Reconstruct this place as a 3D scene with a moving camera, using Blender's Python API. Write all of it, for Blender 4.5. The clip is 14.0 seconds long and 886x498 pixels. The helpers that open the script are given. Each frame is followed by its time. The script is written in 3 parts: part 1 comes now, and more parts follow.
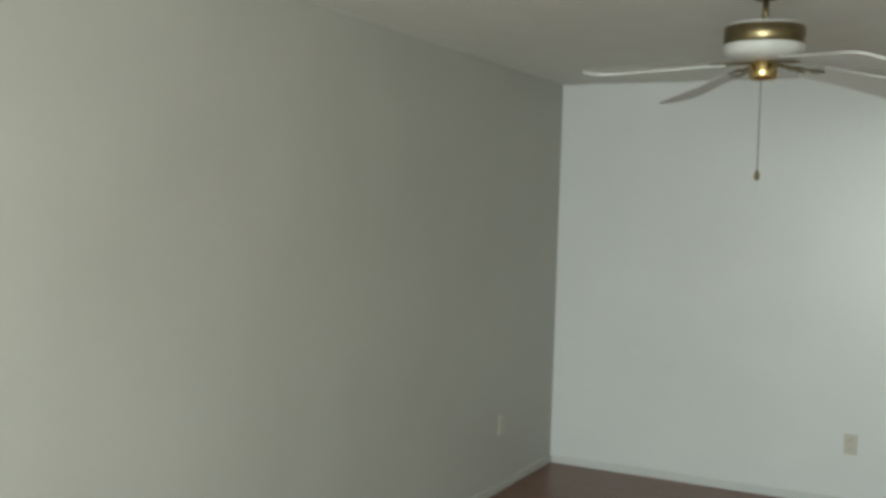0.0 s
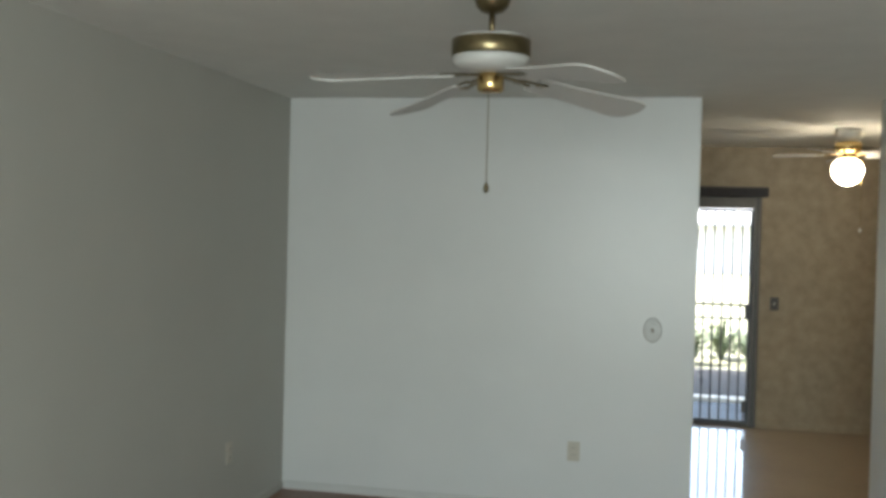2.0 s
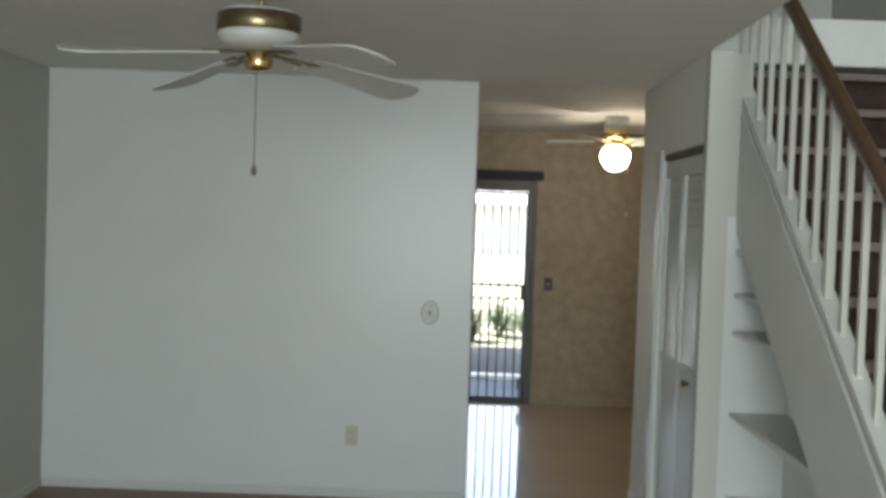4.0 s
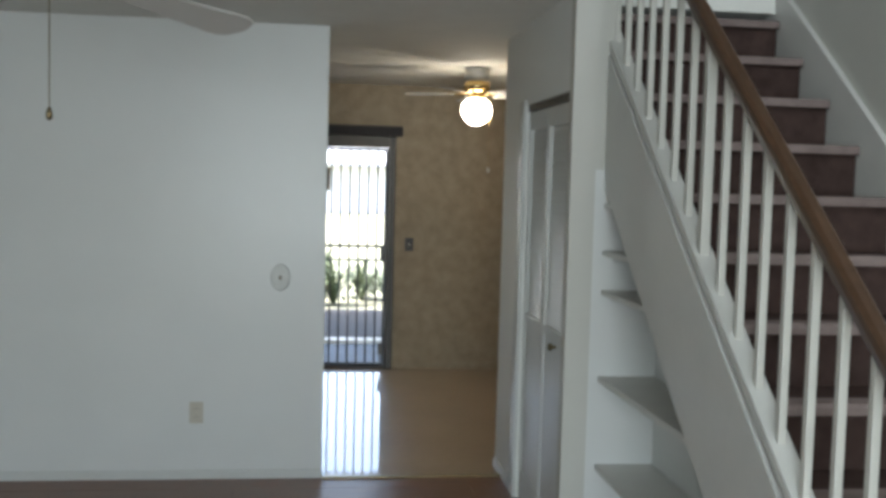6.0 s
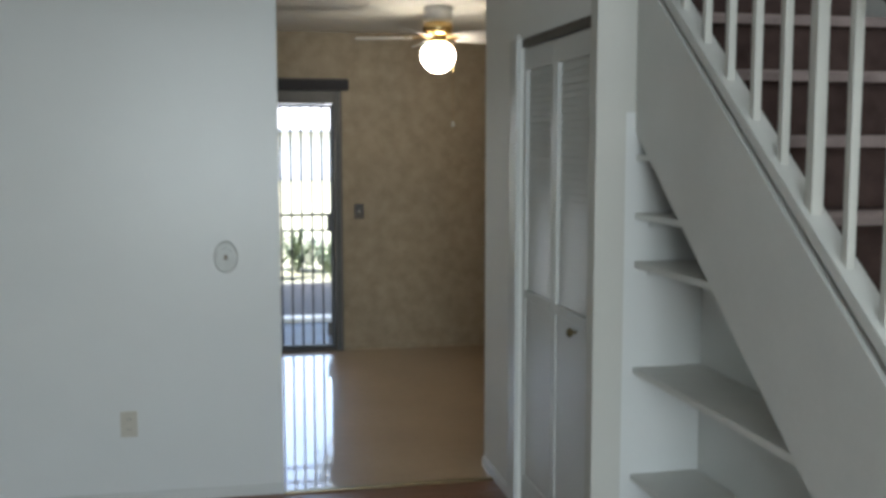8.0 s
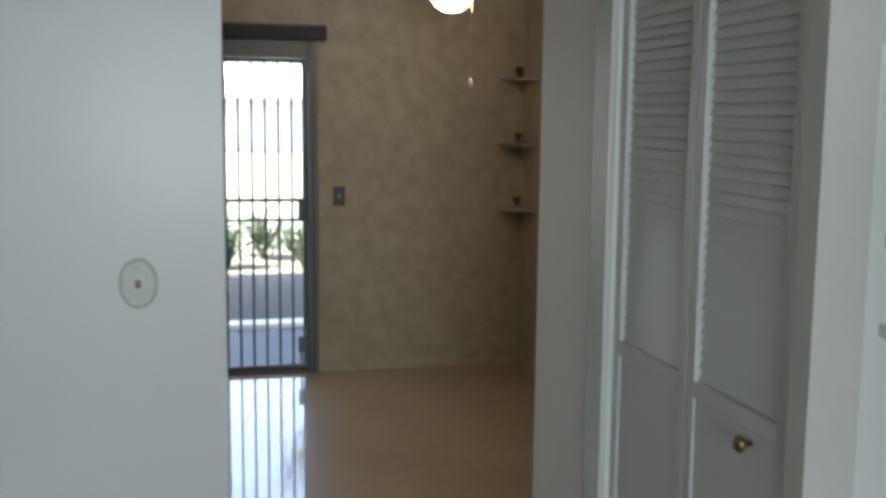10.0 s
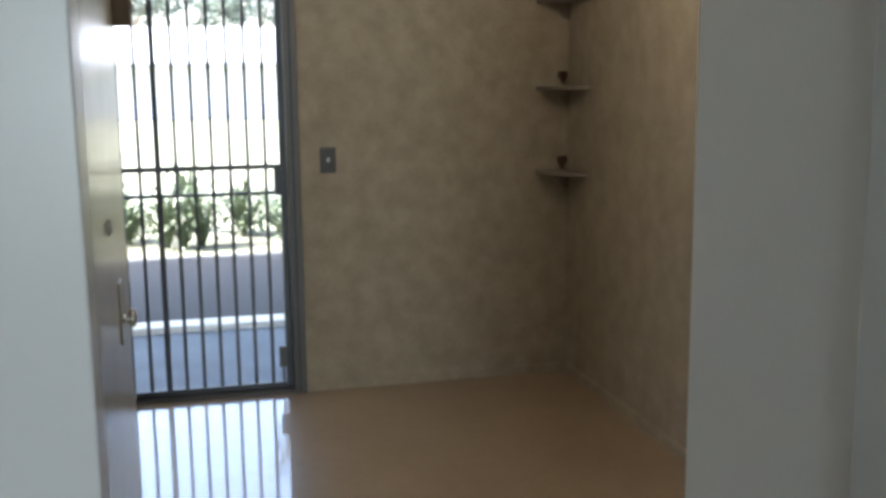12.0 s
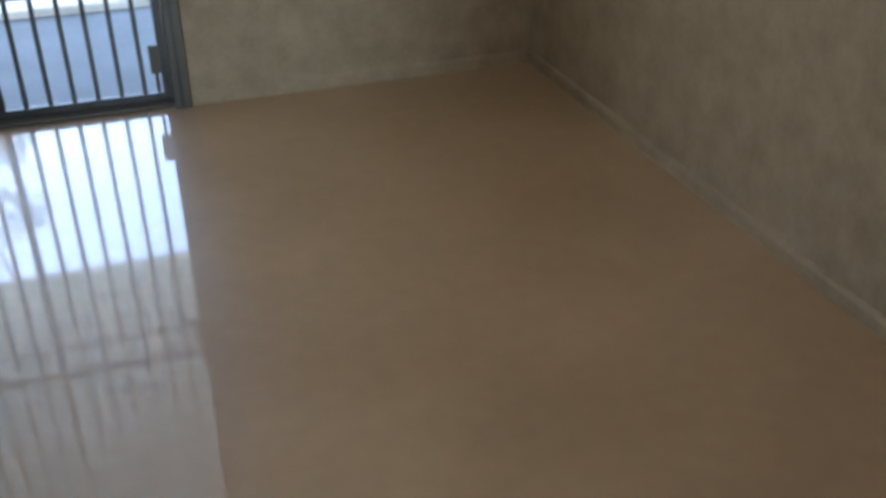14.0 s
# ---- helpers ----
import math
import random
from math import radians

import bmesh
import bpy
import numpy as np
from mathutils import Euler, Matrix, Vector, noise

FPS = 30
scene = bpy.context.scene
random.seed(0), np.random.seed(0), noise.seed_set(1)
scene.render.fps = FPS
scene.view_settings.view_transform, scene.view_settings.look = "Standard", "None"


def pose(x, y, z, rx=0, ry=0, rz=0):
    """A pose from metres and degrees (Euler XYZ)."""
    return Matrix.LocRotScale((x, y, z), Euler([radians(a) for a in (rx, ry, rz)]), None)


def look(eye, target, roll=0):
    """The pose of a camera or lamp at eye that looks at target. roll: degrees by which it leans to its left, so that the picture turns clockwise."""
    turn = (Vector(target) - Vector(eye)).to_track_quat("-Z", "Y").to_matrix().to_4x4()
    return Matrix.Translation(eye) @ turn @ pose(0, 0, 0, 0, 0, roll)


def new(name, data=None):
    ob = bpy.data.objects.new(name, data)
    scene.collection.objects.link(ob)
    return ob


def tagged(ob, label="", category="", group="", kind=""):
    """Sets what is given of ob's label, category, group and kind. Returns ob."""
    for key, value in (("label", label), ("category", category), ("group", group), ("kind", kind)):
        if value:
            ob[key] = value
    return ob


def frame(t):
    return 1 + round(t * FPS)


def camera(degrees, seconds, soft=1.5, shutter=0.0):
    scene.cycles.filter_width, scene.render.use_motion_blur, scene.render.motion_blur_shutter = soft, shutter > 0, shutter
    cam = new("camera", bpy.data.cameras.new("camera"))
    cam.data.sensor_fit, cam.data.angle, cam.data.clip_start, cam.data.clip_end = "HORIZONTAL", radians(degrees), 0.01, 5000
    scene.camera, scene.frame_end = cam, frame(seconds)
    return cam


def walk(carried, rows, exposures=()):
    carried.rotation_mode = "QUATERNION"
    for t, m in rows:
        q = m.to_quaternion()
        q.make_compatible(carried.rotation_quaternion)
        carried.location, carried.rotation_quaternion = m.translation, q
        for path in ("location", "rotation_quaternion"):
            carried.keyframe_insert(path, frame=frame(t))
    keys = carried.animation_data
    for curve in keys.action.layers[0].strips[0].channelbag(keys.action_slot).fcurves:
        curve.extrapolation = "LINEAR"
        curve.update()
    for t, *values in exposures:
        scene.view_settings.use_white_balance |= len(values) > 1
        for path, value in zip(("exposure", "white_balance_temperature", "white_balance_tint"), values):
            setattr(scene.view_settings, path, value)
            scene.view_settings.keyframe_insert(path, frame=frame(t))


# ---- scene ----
cam = camera(47.19, 14.0, soft=3.6)

# ---- camera and walk ----
PATH = [
    (0, (2.364, -6.15, 1.66), (1.443, -4.377, 1.57), 1.71),
    (0.5, (2.265, -6.142, 1.65), (1.502, -4.294, 1.596), 1.70),
    (1, (2.27, -6.077, 1.642), (1.633, -4.182, 1.609), 1.45),
    (1.5, (2.256, -6.013, 1.637), (1.74, -4.081, 1.607), 1.43),
    (2, (2.311, -5.98, 1.638), (1.882, -4.027, 1.602), 1.51),
    (2.5, (2.369, -5.968, 1.646), (2.029, -3.997, 1.603), 1.62),
    (3, (2.396, -5.985, 1.659), (2.157, -4.0, 1.609), 1.81),
    (3.5, (2.383, -5.899, 1.663), (2.258, -3.903, 1.604), 2.07),
    (4, (2.353, -5.88, 1.662), (2.339, -3.881, 1.596), 2.00),
    (6.5, (2.431, -5.291, 1.623), (2.707, -3.316, 1.473), 1.40),
    (7, (2.433, -5.068, 1.609), (2.723, -3.096, 1.447), 1.21),
    (7.5, (2.373, -4.84, 1.599), (2.713, -2.877, 1.419), 0.79),
    (8, (2.281, -4.577, 1.589), (2.687, -2.629, 1.385), -0.00),
    (8.5, (2.332, -4.135, 1.595), (2.759, -2.194, 1.372), 0.42),
    (11, (2.552, -2.131, 1.505), (3.026, -0.207, 1.233), 0.42),
    (11.5, (2.642, -1.735, 1.468), (3.095, 0.193, 1.187), -0.04),
    (12, (2.63, -1.41, 1.428), (3.106, 0.505, 1.102), -0.60),
    (12.5, (2.611, -1.102, 1.388), (3.126, 0.765, 0.889), 0.42),
    (13, (2.695, -0.868, 1.35), (3.205, 0.937, 0.658), -0.44),
    (13.5, (2.794, -0.618, 1.317), (3.311, 1.125, 0.484), -1.58),
    (14, (2.876, -0.271, 1.29), (3.428, 1.384, 0.312), -0.87),
]
walk(cam, [(t, look(eye, target, roll)) for t, eye, target, roll in PATH],
     exposures=[(0, 3.68, 6800, 4), (1.0, 3.52, 6650, 5), (2.5, 3.36, 6600, 7), (4, 3.3, 6500, 9), (6.5, 3.25, 6250, 10), (8.5, 3.31, 6180, 10), (11, 3.4, 6080, 10), (12.5, 3.56, 5950, 10), (13.0, 3.76, 5860, 9), (14, 3.84, 5720, 8)])

# ---- world, sun, large lights, exposure ----
SUN_ELEV, SUN_ROT = radians(50), radians(-85)
world = bpy.data.worlds.new("sky")
scene.world = world
world.use_nodes = True
wn = world.node_tree
sky = wn.nodes.new("ShaderNodeTexSky")
sky.sky_type, sky.sun_disc = "NISHITA", False
sky.sun_elevation, sky.sun_rotation = SUN_ELEV, SUN_ROT
sky.dust_density = 5.0
wn.links.new(sky.outputs[0], wn.nodes["Background"].inputs[0])
wn.nodes["Background"].inputs[1].default_value = 0.15

sun = new("sun", bpy.data.lights.new("sun", "SUN"))
sun.data.energy, sun.data.angle, sun.data.color = 4.0, radians(0.5), (1, 0.96, 0.9)
sun.matrix_world = look((0, 0, 0), (-math.sin(SUN_ROT) * math.cos(SUN_ELEV), -math.cos(SUN_ROT) * math.cos(SUN_ELEV), -math.sin(SUN_ELEV)))

# daylight of the front window, in its opening behind the camera
win = new("window_daylight", bpy.data.lights.new("window_daylight", "AREA"))
win.data.shape, win.data.size, win.data.size_y, win.data.energy, win.data.color = "RECTANGLE", 2.0, 1.3, 20, (0.85, 0.945, 0.95)
win.matrix_world = look((2.3, -8.06, 1.5), (2.3, 0, 1.4))

# fill lamp added in the upper storey above the stairs; no window opens there
upfill = new("stair_fill", bpy.data.lights.new("stair_fill", "AREA"))
upfill.data.shape, upfill.data.size, upfill.data.size_y, upfill.data.energy, upfill.data.color = "RECTANGLE", 0.8, 1.0, 3.0, (0.9, 0.96, 1.0)
upfill.matrix_world = look((3.97, -4.8, 4.0), (3.97, -1.5, 3.2))

# ---- materials ----
def material(name, color, rough=0.5, metal=0.0, vary=0.08, scale=6.0, fine=60.0, bump=0.1, spec=0.5, tint=None, stretch=(1, 1, 1), depth=0.01):
    """A painted, wooden, stone or metal surface: two scales of noise in colour and relief."""
    m = bpy.data.materials.new(name)
    m.use_nodes = True
    nt = m.node_tree
    b = nt.nodes["Principled BSDF"]
    b.inputs["Metallic"].default_value = metal
    b.inputs["Specular IOR Level"].default_value = spec
    co = nt.nodes.new("ShaderNodeTexCoord")
    mp = nt.nodes.new("ShaderNodeMapping")
    mp.inputs["Scale"].default_value = stretch
    nt.links.new(co.outputs["Object"], mp.inputs[0])
    big, small = nt.nodes.new("ShaderNodeTexNoise"), nt.nodes.new("ShaderNodeTexNoise")
    for n, s in ((big, scale), (small, fine)):
        n.inputs["Scale"].default_value = s
        n.inputs["Detail"].default_value = 4
        nt.links.new(mp.outputs[0], n.inputs["Vector"])
    add = nt.nodes.new("ShaderNodeMath")
    add.operation = "MULTIPLY_ADD"
    add.inputs[1].default_value = 0.4
    nt.links.new(small.outputs[0], add.inputs[0])
    nt.links.new(big.outputs[0], add.inputs[2])
    info = nt.nodes.new("ShaderNodeObjectInfo")
    add2 = nt.nodes.new("ShaderNodeMath")
    add2.operation = "MULTIPLY_ADD"
    add2.inputs[1].default_value = 0.12
    nt.links.new(info.outputs["Random"], add2.inputs[0])
    nt.links.new(add.outputs[0], add2.inputs[2])
    ramp = nt.nodes.new("ShaderNodeValToRGB")
    lo = [max(0, c * (1 - vary)) for c in color]
    hi = list(tint) if tint else [min(1, c * (1 + vary)) for c in color]
    ramp.color_ramp.elements[0].position, ramp.color_ramp.elements[1].position = 0.45, 1.0
    ramp.color_ramp.elements[0].color, ramp.color_ramp.elements[1].color = (*lo, 1), (*hi, 1)
    nt.links.new(add2.outputs[0], ramp.inputs[0])
    nt.links.new(ramp.outputs[0], b.inputs["Base Color"])
    rr = nt.nodes.new("ShaderNodeMapRange")
    rr.inputs[3].default_value, rr.inputs[4].default_value = rough * 0.85, min(1, rough * 1.15)
    nt.links.new(big.outputs[0], rr.inputs[0])
    nt.links.new(rr.outputs[0], b.inputs["Roughness"])
    if bump:
        bp = nt.nodes.new("ShaderNodeBump")
        bp.inputs["Strength"].default_value, bp.inputs["Distance"].default_value = bump, depth
        nt.links.new(add.outputs[0], bp.inputs["Height"])
        nt.links.new(bp.outputs[0], b.inputs["Normal"])
    return m


def glowing(name, color, strength):
    m = bpy.data.materials.new(name)
    m.use_nodes = True
    b = m.node_tree.nodes["Principled BSDF"]
    b.inputs["Base Color"].default_value = (*color, 1)
    b.inputs["Emission Color"].default_value = (*color, 1)
    b.inputs["Emission Strength"].default_value = strength
    return m


WHITE = material("white_wall_paint", (0.66, 0.67, 0.66), 0.33, vary=0.03, scale=2.2, fine=90, bump=0.12, depth=0.004)
# off-white darkened for the west wall: grazing window light put into the colour
WESTPAINT = material("shaded_off_white_wall_paint", (0.46, 0.455, 0.415), 0.65, vary=0.04, scale=1.8, fine=90, bump=0.12, depth=0.004)
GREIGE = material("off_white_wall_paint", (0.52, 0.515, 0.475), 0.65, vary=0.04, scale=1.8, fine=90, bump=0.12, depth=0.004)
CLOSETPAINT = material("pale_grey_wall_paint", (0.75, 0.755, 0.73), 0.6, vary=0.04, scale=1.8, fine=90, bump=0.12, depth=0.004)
CEIL = material("textured_ceiling_paint", (0.74, 0.74, 0.705), 0.9, vary=0.04, scale=5, fine=45, bump=0.35, depth=0.006)
TRIM = material("white_semigloss_paint", (0.57, 0.58, 0.565), 0.4, vary=0.03, scale=4, fine=70, bump=0.05, depth=0.003)
WALLPAPER = material("tan_mottled_wallpaper", (0.30, 0.243, 0.163), 0.6, vary=0.13, scale=11, fine=60, bump=0.25, tint=(0.39, 0.322, 0.228), depth=0.004)
ENAMEL = material("cream_gloss_enamel", (0.52, 0.48, 0.40), 0.26, vary=0.08, scale=2, fine=14, bump=0.06, spec=0.35, depth=0.003)
VINYL = material("beige_sheet_vinyl", (0.345, 0.232, 0.138), 0.42, vary=0.10, scale=2.2, fine=18, bump=0.0, spec=0.5, tint=(0.405, 0.287, 0.182), depth=0.002)
VINYL_GLOSS = VINYL.node_tree.nodes["Principled BSDF"].inputs
VINYL_GLOSS["Coat Weight"].default_value, VINYL_GLOSS["Coat Roughness"].default_value, VINYL_GLOSS["Coat IOR"].default_value = 1.0, 0.045, 1.7
PLANK = material("red_brown_laminate", (0.15, 0.062, 0.033), 0.32, vary=0.3, scale=3, fine=26, bump=0.1, stretch=(1.2, 14, 8), depth=0.003)
# dark base under the planks, also the painted shade behind the stair cap
JOINTSHADE = material("floor_joint_and_gap_shade", (0.05, 0.03, 0.02), 0.8)
CARPET = material("brown_stair_carpet", (0.047, 0.030, 0.026), 0.95, vary=0.25, scale=14, fine=220, bump=0.7, tint=(0.076, 0.049, 0.043), spec=0.1)
# stair carpet made paler: window light on the nosings put into the colour
LITCARPET = material("lit_edge_stair_carpet", (0.20, 0.155, 0.145), 0.95, vary=0.2, scale=9, fine=200, bump=0.6, tint=(0.27, 0.215, 0.20), spec=0.1)
RAILWOOD = material("brown_varnished_oak", (0.07, 0.037, 0.02), 0.32, vary=0.25, scale=5, fine=40, bump=0.05, stretch=(10, 1.5, 10))
BRASS = material("polished_brass", (0.62, 0.45, 0.20), 0.22, metal=1.0, vary=0.08, scale=20, bump=0.02)
CHROME = material("bright_brushed_steel", (0.62, 0.61, 0.58), 0.18, metal=1.0, vary=0.05, scale=20, bump=0.0)
DARKBRASS = material("antique_brass", (0.20, 0.16, 0.09), 0.32, metal=1.0, vary=0.2, scale=18, bump=0.02)
FANWHITE = material("white_fan_enamel", (0.52, 0.515, 0.49), 0.4, vary=0.03, scale=8, bump=0.02)
PLATE = material("ivory_plastic", (0.50, 0.47, 0.40), 0.4, vary=0.05, scale=30, bump=0.02)
GREYPLATE = material("aged_white_plastic", (0.60, 0.61, 0.59), 0.4, vary=0.06, scale=30, bump=0.02)
DARKPLATE = material("dark_bronze_plate", (0.035, 0.028, 0.022), 0.4, vary=0.2, scale=30, bump=0.02)
SLOT = material("dark_slot", (0.04, 0.04, 0.04), 0.6, bump=0)
IRON = material("black_painted_iron", (0.018, 0.020, 0.024), 0.4, vary=0.3, scale=30, fine=120, bump=0.1)
FRAMEGREY = material("bronze_anodised_frame", (0.085, 0.078, 0.07), 0.45, metal=0.3, vary=0.1, scale=20, bump=0.02)
VALANCE = material("dark_valance_fabric", (0.035, 0.034, 0.038), 0.85, vary=0.2, scale=20, fine=200, bump=0.2)
BLIND = material("brown_blind_fabric", (0.16, 0.11, 0.07), 0.9, vary=0.15, scale=30, fine=200, bump=0.2)
STAIRPAINT = material("cream_white_stair_paint", (0.59, 0.59, 0.565), 0.42, vary=0.05, scale=4, fine=60, bump=0.06, depth=0.003)
SHELFWOOD = material("grey_painted_shelf", (0.60, 0.60, 0.57), 0.45, vary=0.05, scale=6, bump=0.05)
CORNERWOOD = material("taupe_painted_wood", (0.22, 0.18, 0.14), 0.5, vary=0.15, scale=12, bump=0.05)
HEARTWOOD = material("dark_walnut", (0.05, 0.026, 0.015), 0.45, vary=0.2, scale=30, bump=0.05)
# grey concrete with the blue cast of the shaded patio in its colour
CONCRETE = material("blue_shade_concrete", (0.14, 0.17, 0.22), 0.85, vary=0.2, scale=3, fine=60, bump=0.25)
KERB = material("white_painted_kerb", (0.72, 0.72, 0.70), 0.7, vary=0.15, scale=6, fine=60, bump=0.2)
ASPHALT = material("weathered_asphalt", (0.034, 0.036, 0.04), 0.9, vary=0.25, scale=1.5, fine=90, bump=0.4)
SOIL = material("dry_lawn", (0.13, 0.132, 0.09), 0.95, vary=0.3, scale=2, fine=40, bump=0.4)
STUCCO = material("white_stucco", (0.74, 0.73, 0.70), 0.8, vary=0.06, scale=3, fine=50, bump=0.25)
# bluish outdoor light is mixed into the boards for their floor reflection
SOFFIT = material("blue_cast_boards", (0.60, 0.68, 0.80), 0.7, vary=0.08, scale=3, fine=40, bump=0.1)
ROOF = material("pale_grey_shingle", (0.36, 0.38, 0.40), 0.85, vary=0.2, scale=4, fine=50, bump=0.3)
WINDARK = material("dark_window_glass", (0.03, 0.04, 0.05), 0.08, vary=0.2, bump=0)
LEAF = material("broad_green_leaf", (0.05, 0.085, 0.042), 0.5, vary=0.4, scale=6, fine=40, bump=0.1, tint=(0.13, 0.165, 0.095))
TREELEAF = material("dusky_tree_leaf", (0.085, 0.11, 0.085), 0.45, vary=0.4, scale=3, fine=20, bump=0.1, tint=(0.14, 0.17, 0.13))
BARK = material("grey_brown_bark", (0.13, 0.10, 0.075), 0.9, vary=0.3, scale=10, fine=60, bump=0.6)
GLOBE = glowing("lit_opal_glass", (1.0, 0.87, 0.68), 3.6)


# ---- building helpers ----
def part(name, bm, mat, parent=None, label="", smooth=False):
    """Link a bmesh as one mesh object, under its thing if one is given."""
    me = bpy.data.meshes.new(name)
    bmesh.ops.recalc_face_normals(bm, faces=bm.faces)
    bm.to_mesh(me)
    bm.free()
    if smooth:
        for p in me.polygons:
            p.use_smooth = True
    me.materials.append(mat)
    ob = new(name, me)
    if parent:
        ob.parent = parent
    if label:
        ob["label"] = label
    return ob


def thing(name, at, label, category, group="", rz=0.0):
    e = new(name)
    e.empty_display_size = 0.1
    e.matrix_world = pose(*at, 0, 0, rz)
    return tagged(e, label, category, group)


def box(bm, x0, x1, y0, y1, z0, z1, bevel=0.0):
    r = bmesh.ops.create_cube(bm, size=1.0, matrix=Matrix.Translation(((x0 + x1) / 2, (y0 + y1) / 2, (z0 + z1) / 2)) @ Matrix.Diagonal((abs(x1 - x0), abs(y1 - y0), abs(z1 - z0), 1)))
    if bevel:
        es = {e for v in r["verts"] for e in v.link_edges}
        bmesh.ops.bevel(bm, geom=list(es), offset=bevel, segments=2, profile=0.6, affect="EDGES")
    return bm


def boxes(*dims, bevel=0.0):
    bm = bmesh.new()
    for d in dims:
        box(bm, *d, bevel=bevel)
    return bm


def tube(bm, a, b, r, seg=12, r2=None):
    a, b = Vector(a), Vector(b)
    q = (b - a).to_track_quat("Z", "Y").to_matrix().to_4x4()
    bmesh.ops.create_cone(bm, cap_ends=True, segments=seg, radius1=r, radius2=r if r2 is None else r2, depth=(b - a).length, matrix=Matrix.Translation((a + b) / 2) @ q)
    return bm


def lathe(profile, seg=32):
    """A turned shape from (radius, z) pairs."""
    bm = bmesh.new()
    rings = []
    for r, z in profile:
        rings.append([bm.verts.new((max(r, 1e-4) * math.cos(2 * math.pi * k / seg), max(r, 1e-4) * math.sin(2 * math.pi * k / seg), z)) for k in range(seg)])
    for p, q in zip(rings, rings[1:]):
        for k in range(seg):
            bm.faces.new((p[k], p[(k + 1) % seg], q[(k + 1) % seg], q[k]))
    bm.faces.new(rings[0])
    bm.faces.new(rings[-1])
    return bm


def prism(pts, axis, lo, hi):
    """A flat outline pushed out along an axis: 'x' takes (y, z), 'z' takes (x, y)."""
    bm = bmesh.new()
    put = {"x": lambda p, d: (d, p[0], p[1]), "y": lambda p, d: (p[0], d, p[1]), "z": lambda p, d: (p[0], p[1], d)}[axis]
    a = [bm.verts.new(put(p, lo)) for p in pts]
    b = [bm.verts.new(put(p, hi)) for p in pts]
    bm.faces.new(a)
    bm.faces.new(b)
    for k in range(len(pts)):
        bm.faces.new((a[k], a[(k + 1) % len(pts)], b[(k + 1) % len(pts)], b[k]))
    return bm


def setting(name, bm, mat, label, category):
    return tagged(part(name, bm, mat), label, category, kind="structure")


# ---- large structure ----
H = 2.44          # ceiling height
PX = 2.489        # free end of the partition wall
CX = 3.488        # face of the closet
SX = 3.595        # outer corner of the post beside the niche
TX = 3.64         # face of the stair side, set back from the post
RX = 4.53         # stair wall
BY = -8.0         # front wall behind the walker
DY = 3.203        # dining back wall
DX = 4.40         # dining right wall
UF = 2.66         # upper floor level

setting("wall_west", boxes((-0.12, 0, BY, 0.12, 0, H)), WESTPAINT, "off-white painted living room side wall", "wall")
setting("wall_partition", boxes((0, PX, 0, 0.12, 0, H), bevel=0.004), WHITE, "white painted partition wall beside the dining opening", "wall")
setting("wall_south", boxes((-0.12, 1.3, BY - 0.12, BY, 0, H), (3.3, RX + 0.12, BY - 0.12, BY, 0, H), (1.3, 3.3, BY - 0.12, BY, 0, 0.85), (1.3, 3.3, BY - 0.12, BY, 2.15, H)), GREIGE, "off-white front wall with a wide window", "wall")
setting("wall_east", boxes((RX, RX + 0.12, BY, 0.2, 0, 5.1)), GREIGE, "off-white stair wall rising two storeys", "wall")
setting("ceiling", boxes((-0.12, CX, BY, DY + 0.1, H, UF), (CX, RX, BY, -4.2, H, UF), (CX, DX + 0.1, -1.0, DY + 0.1, H, UF)), CEIL, "white textured ceiling open over the stairs", "ceiling")
setting("ceiling_upper", boxes((2.0, RX + 0.12, -5.2, 0.2, 5.0, 5.1)), CEIL, "white upper storey ceiling over the stairwell", "ceiling")
setting("wall_upper", boxes((2.9, 3.0, -5.2, 0.2, UF, 5.0), (2.9, RX, -5.3, -5.2, UF, 5.0), (2.9, RX, 0.1, 0.2, UF, 5.0)), GREIGE, "off-white upper landing walls", "wall")
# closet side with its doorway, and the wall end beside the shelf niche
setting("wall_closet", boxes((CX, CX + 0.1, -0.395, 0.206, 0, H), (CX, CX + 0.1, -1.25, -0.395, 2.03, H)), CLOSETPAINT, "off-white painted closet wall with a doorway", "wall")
# darker off-white than the closet side, to offset window light on this face
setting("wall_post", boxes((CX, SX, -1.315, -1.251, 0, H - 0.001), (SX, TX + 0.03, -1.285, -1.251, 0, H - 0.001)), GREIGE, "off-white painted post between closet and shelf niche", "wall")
setting("wall_closet_back", boxes((CX + 0.1, RX, 0.1, 0.2, 0, H), (CX + 0.1, 4.15, -1.29, -1.26, 0, 1.7), (4.15, 4.2, -1.26, 0.1, 0, 1.7)), WHITE, "plain white closet lining", "wall")
# dining walls
GX0, GX1 = 1.944, 3.055   # clear width of the back doorway
setting("wall_dining_west", boxes((1.30, 1.42, 0.12, DY, 0, H)), WHITE, "off-white painted dining side wall", "wall")
setting("wall_dining_north", boxes((GX1 + 0.06, DX + 0.1, DY, DY + 0.1, 0, H), (1.30, GX1 + 0.06, DY, DY + 0.1, 2.0, H), (1.30, GX0 - 0.04, DY, DY + 0.1, 0, 2.0)), WALLPAPER, "tan mottled wallpapered back wall with a doorway", "wall")
setting("wall_dining_east", boxes((DX, DX + 0.1, 0.2, DY, 0, H)), WALLPAPER, "tan mottled wallpapered side wall", "wall")
setting("wall_dining_south", boxes((CX + 0.1, DX, 0.2, 0.206, 0, H)), WALLPAPER, "tan wallpapered wall behind the closet", "wall")
d2 = thing("door_2", (2.449, 0.128, 0), "cream enamelled swing door standing open behind the partition", "door")
d2["kind"] = "structure"
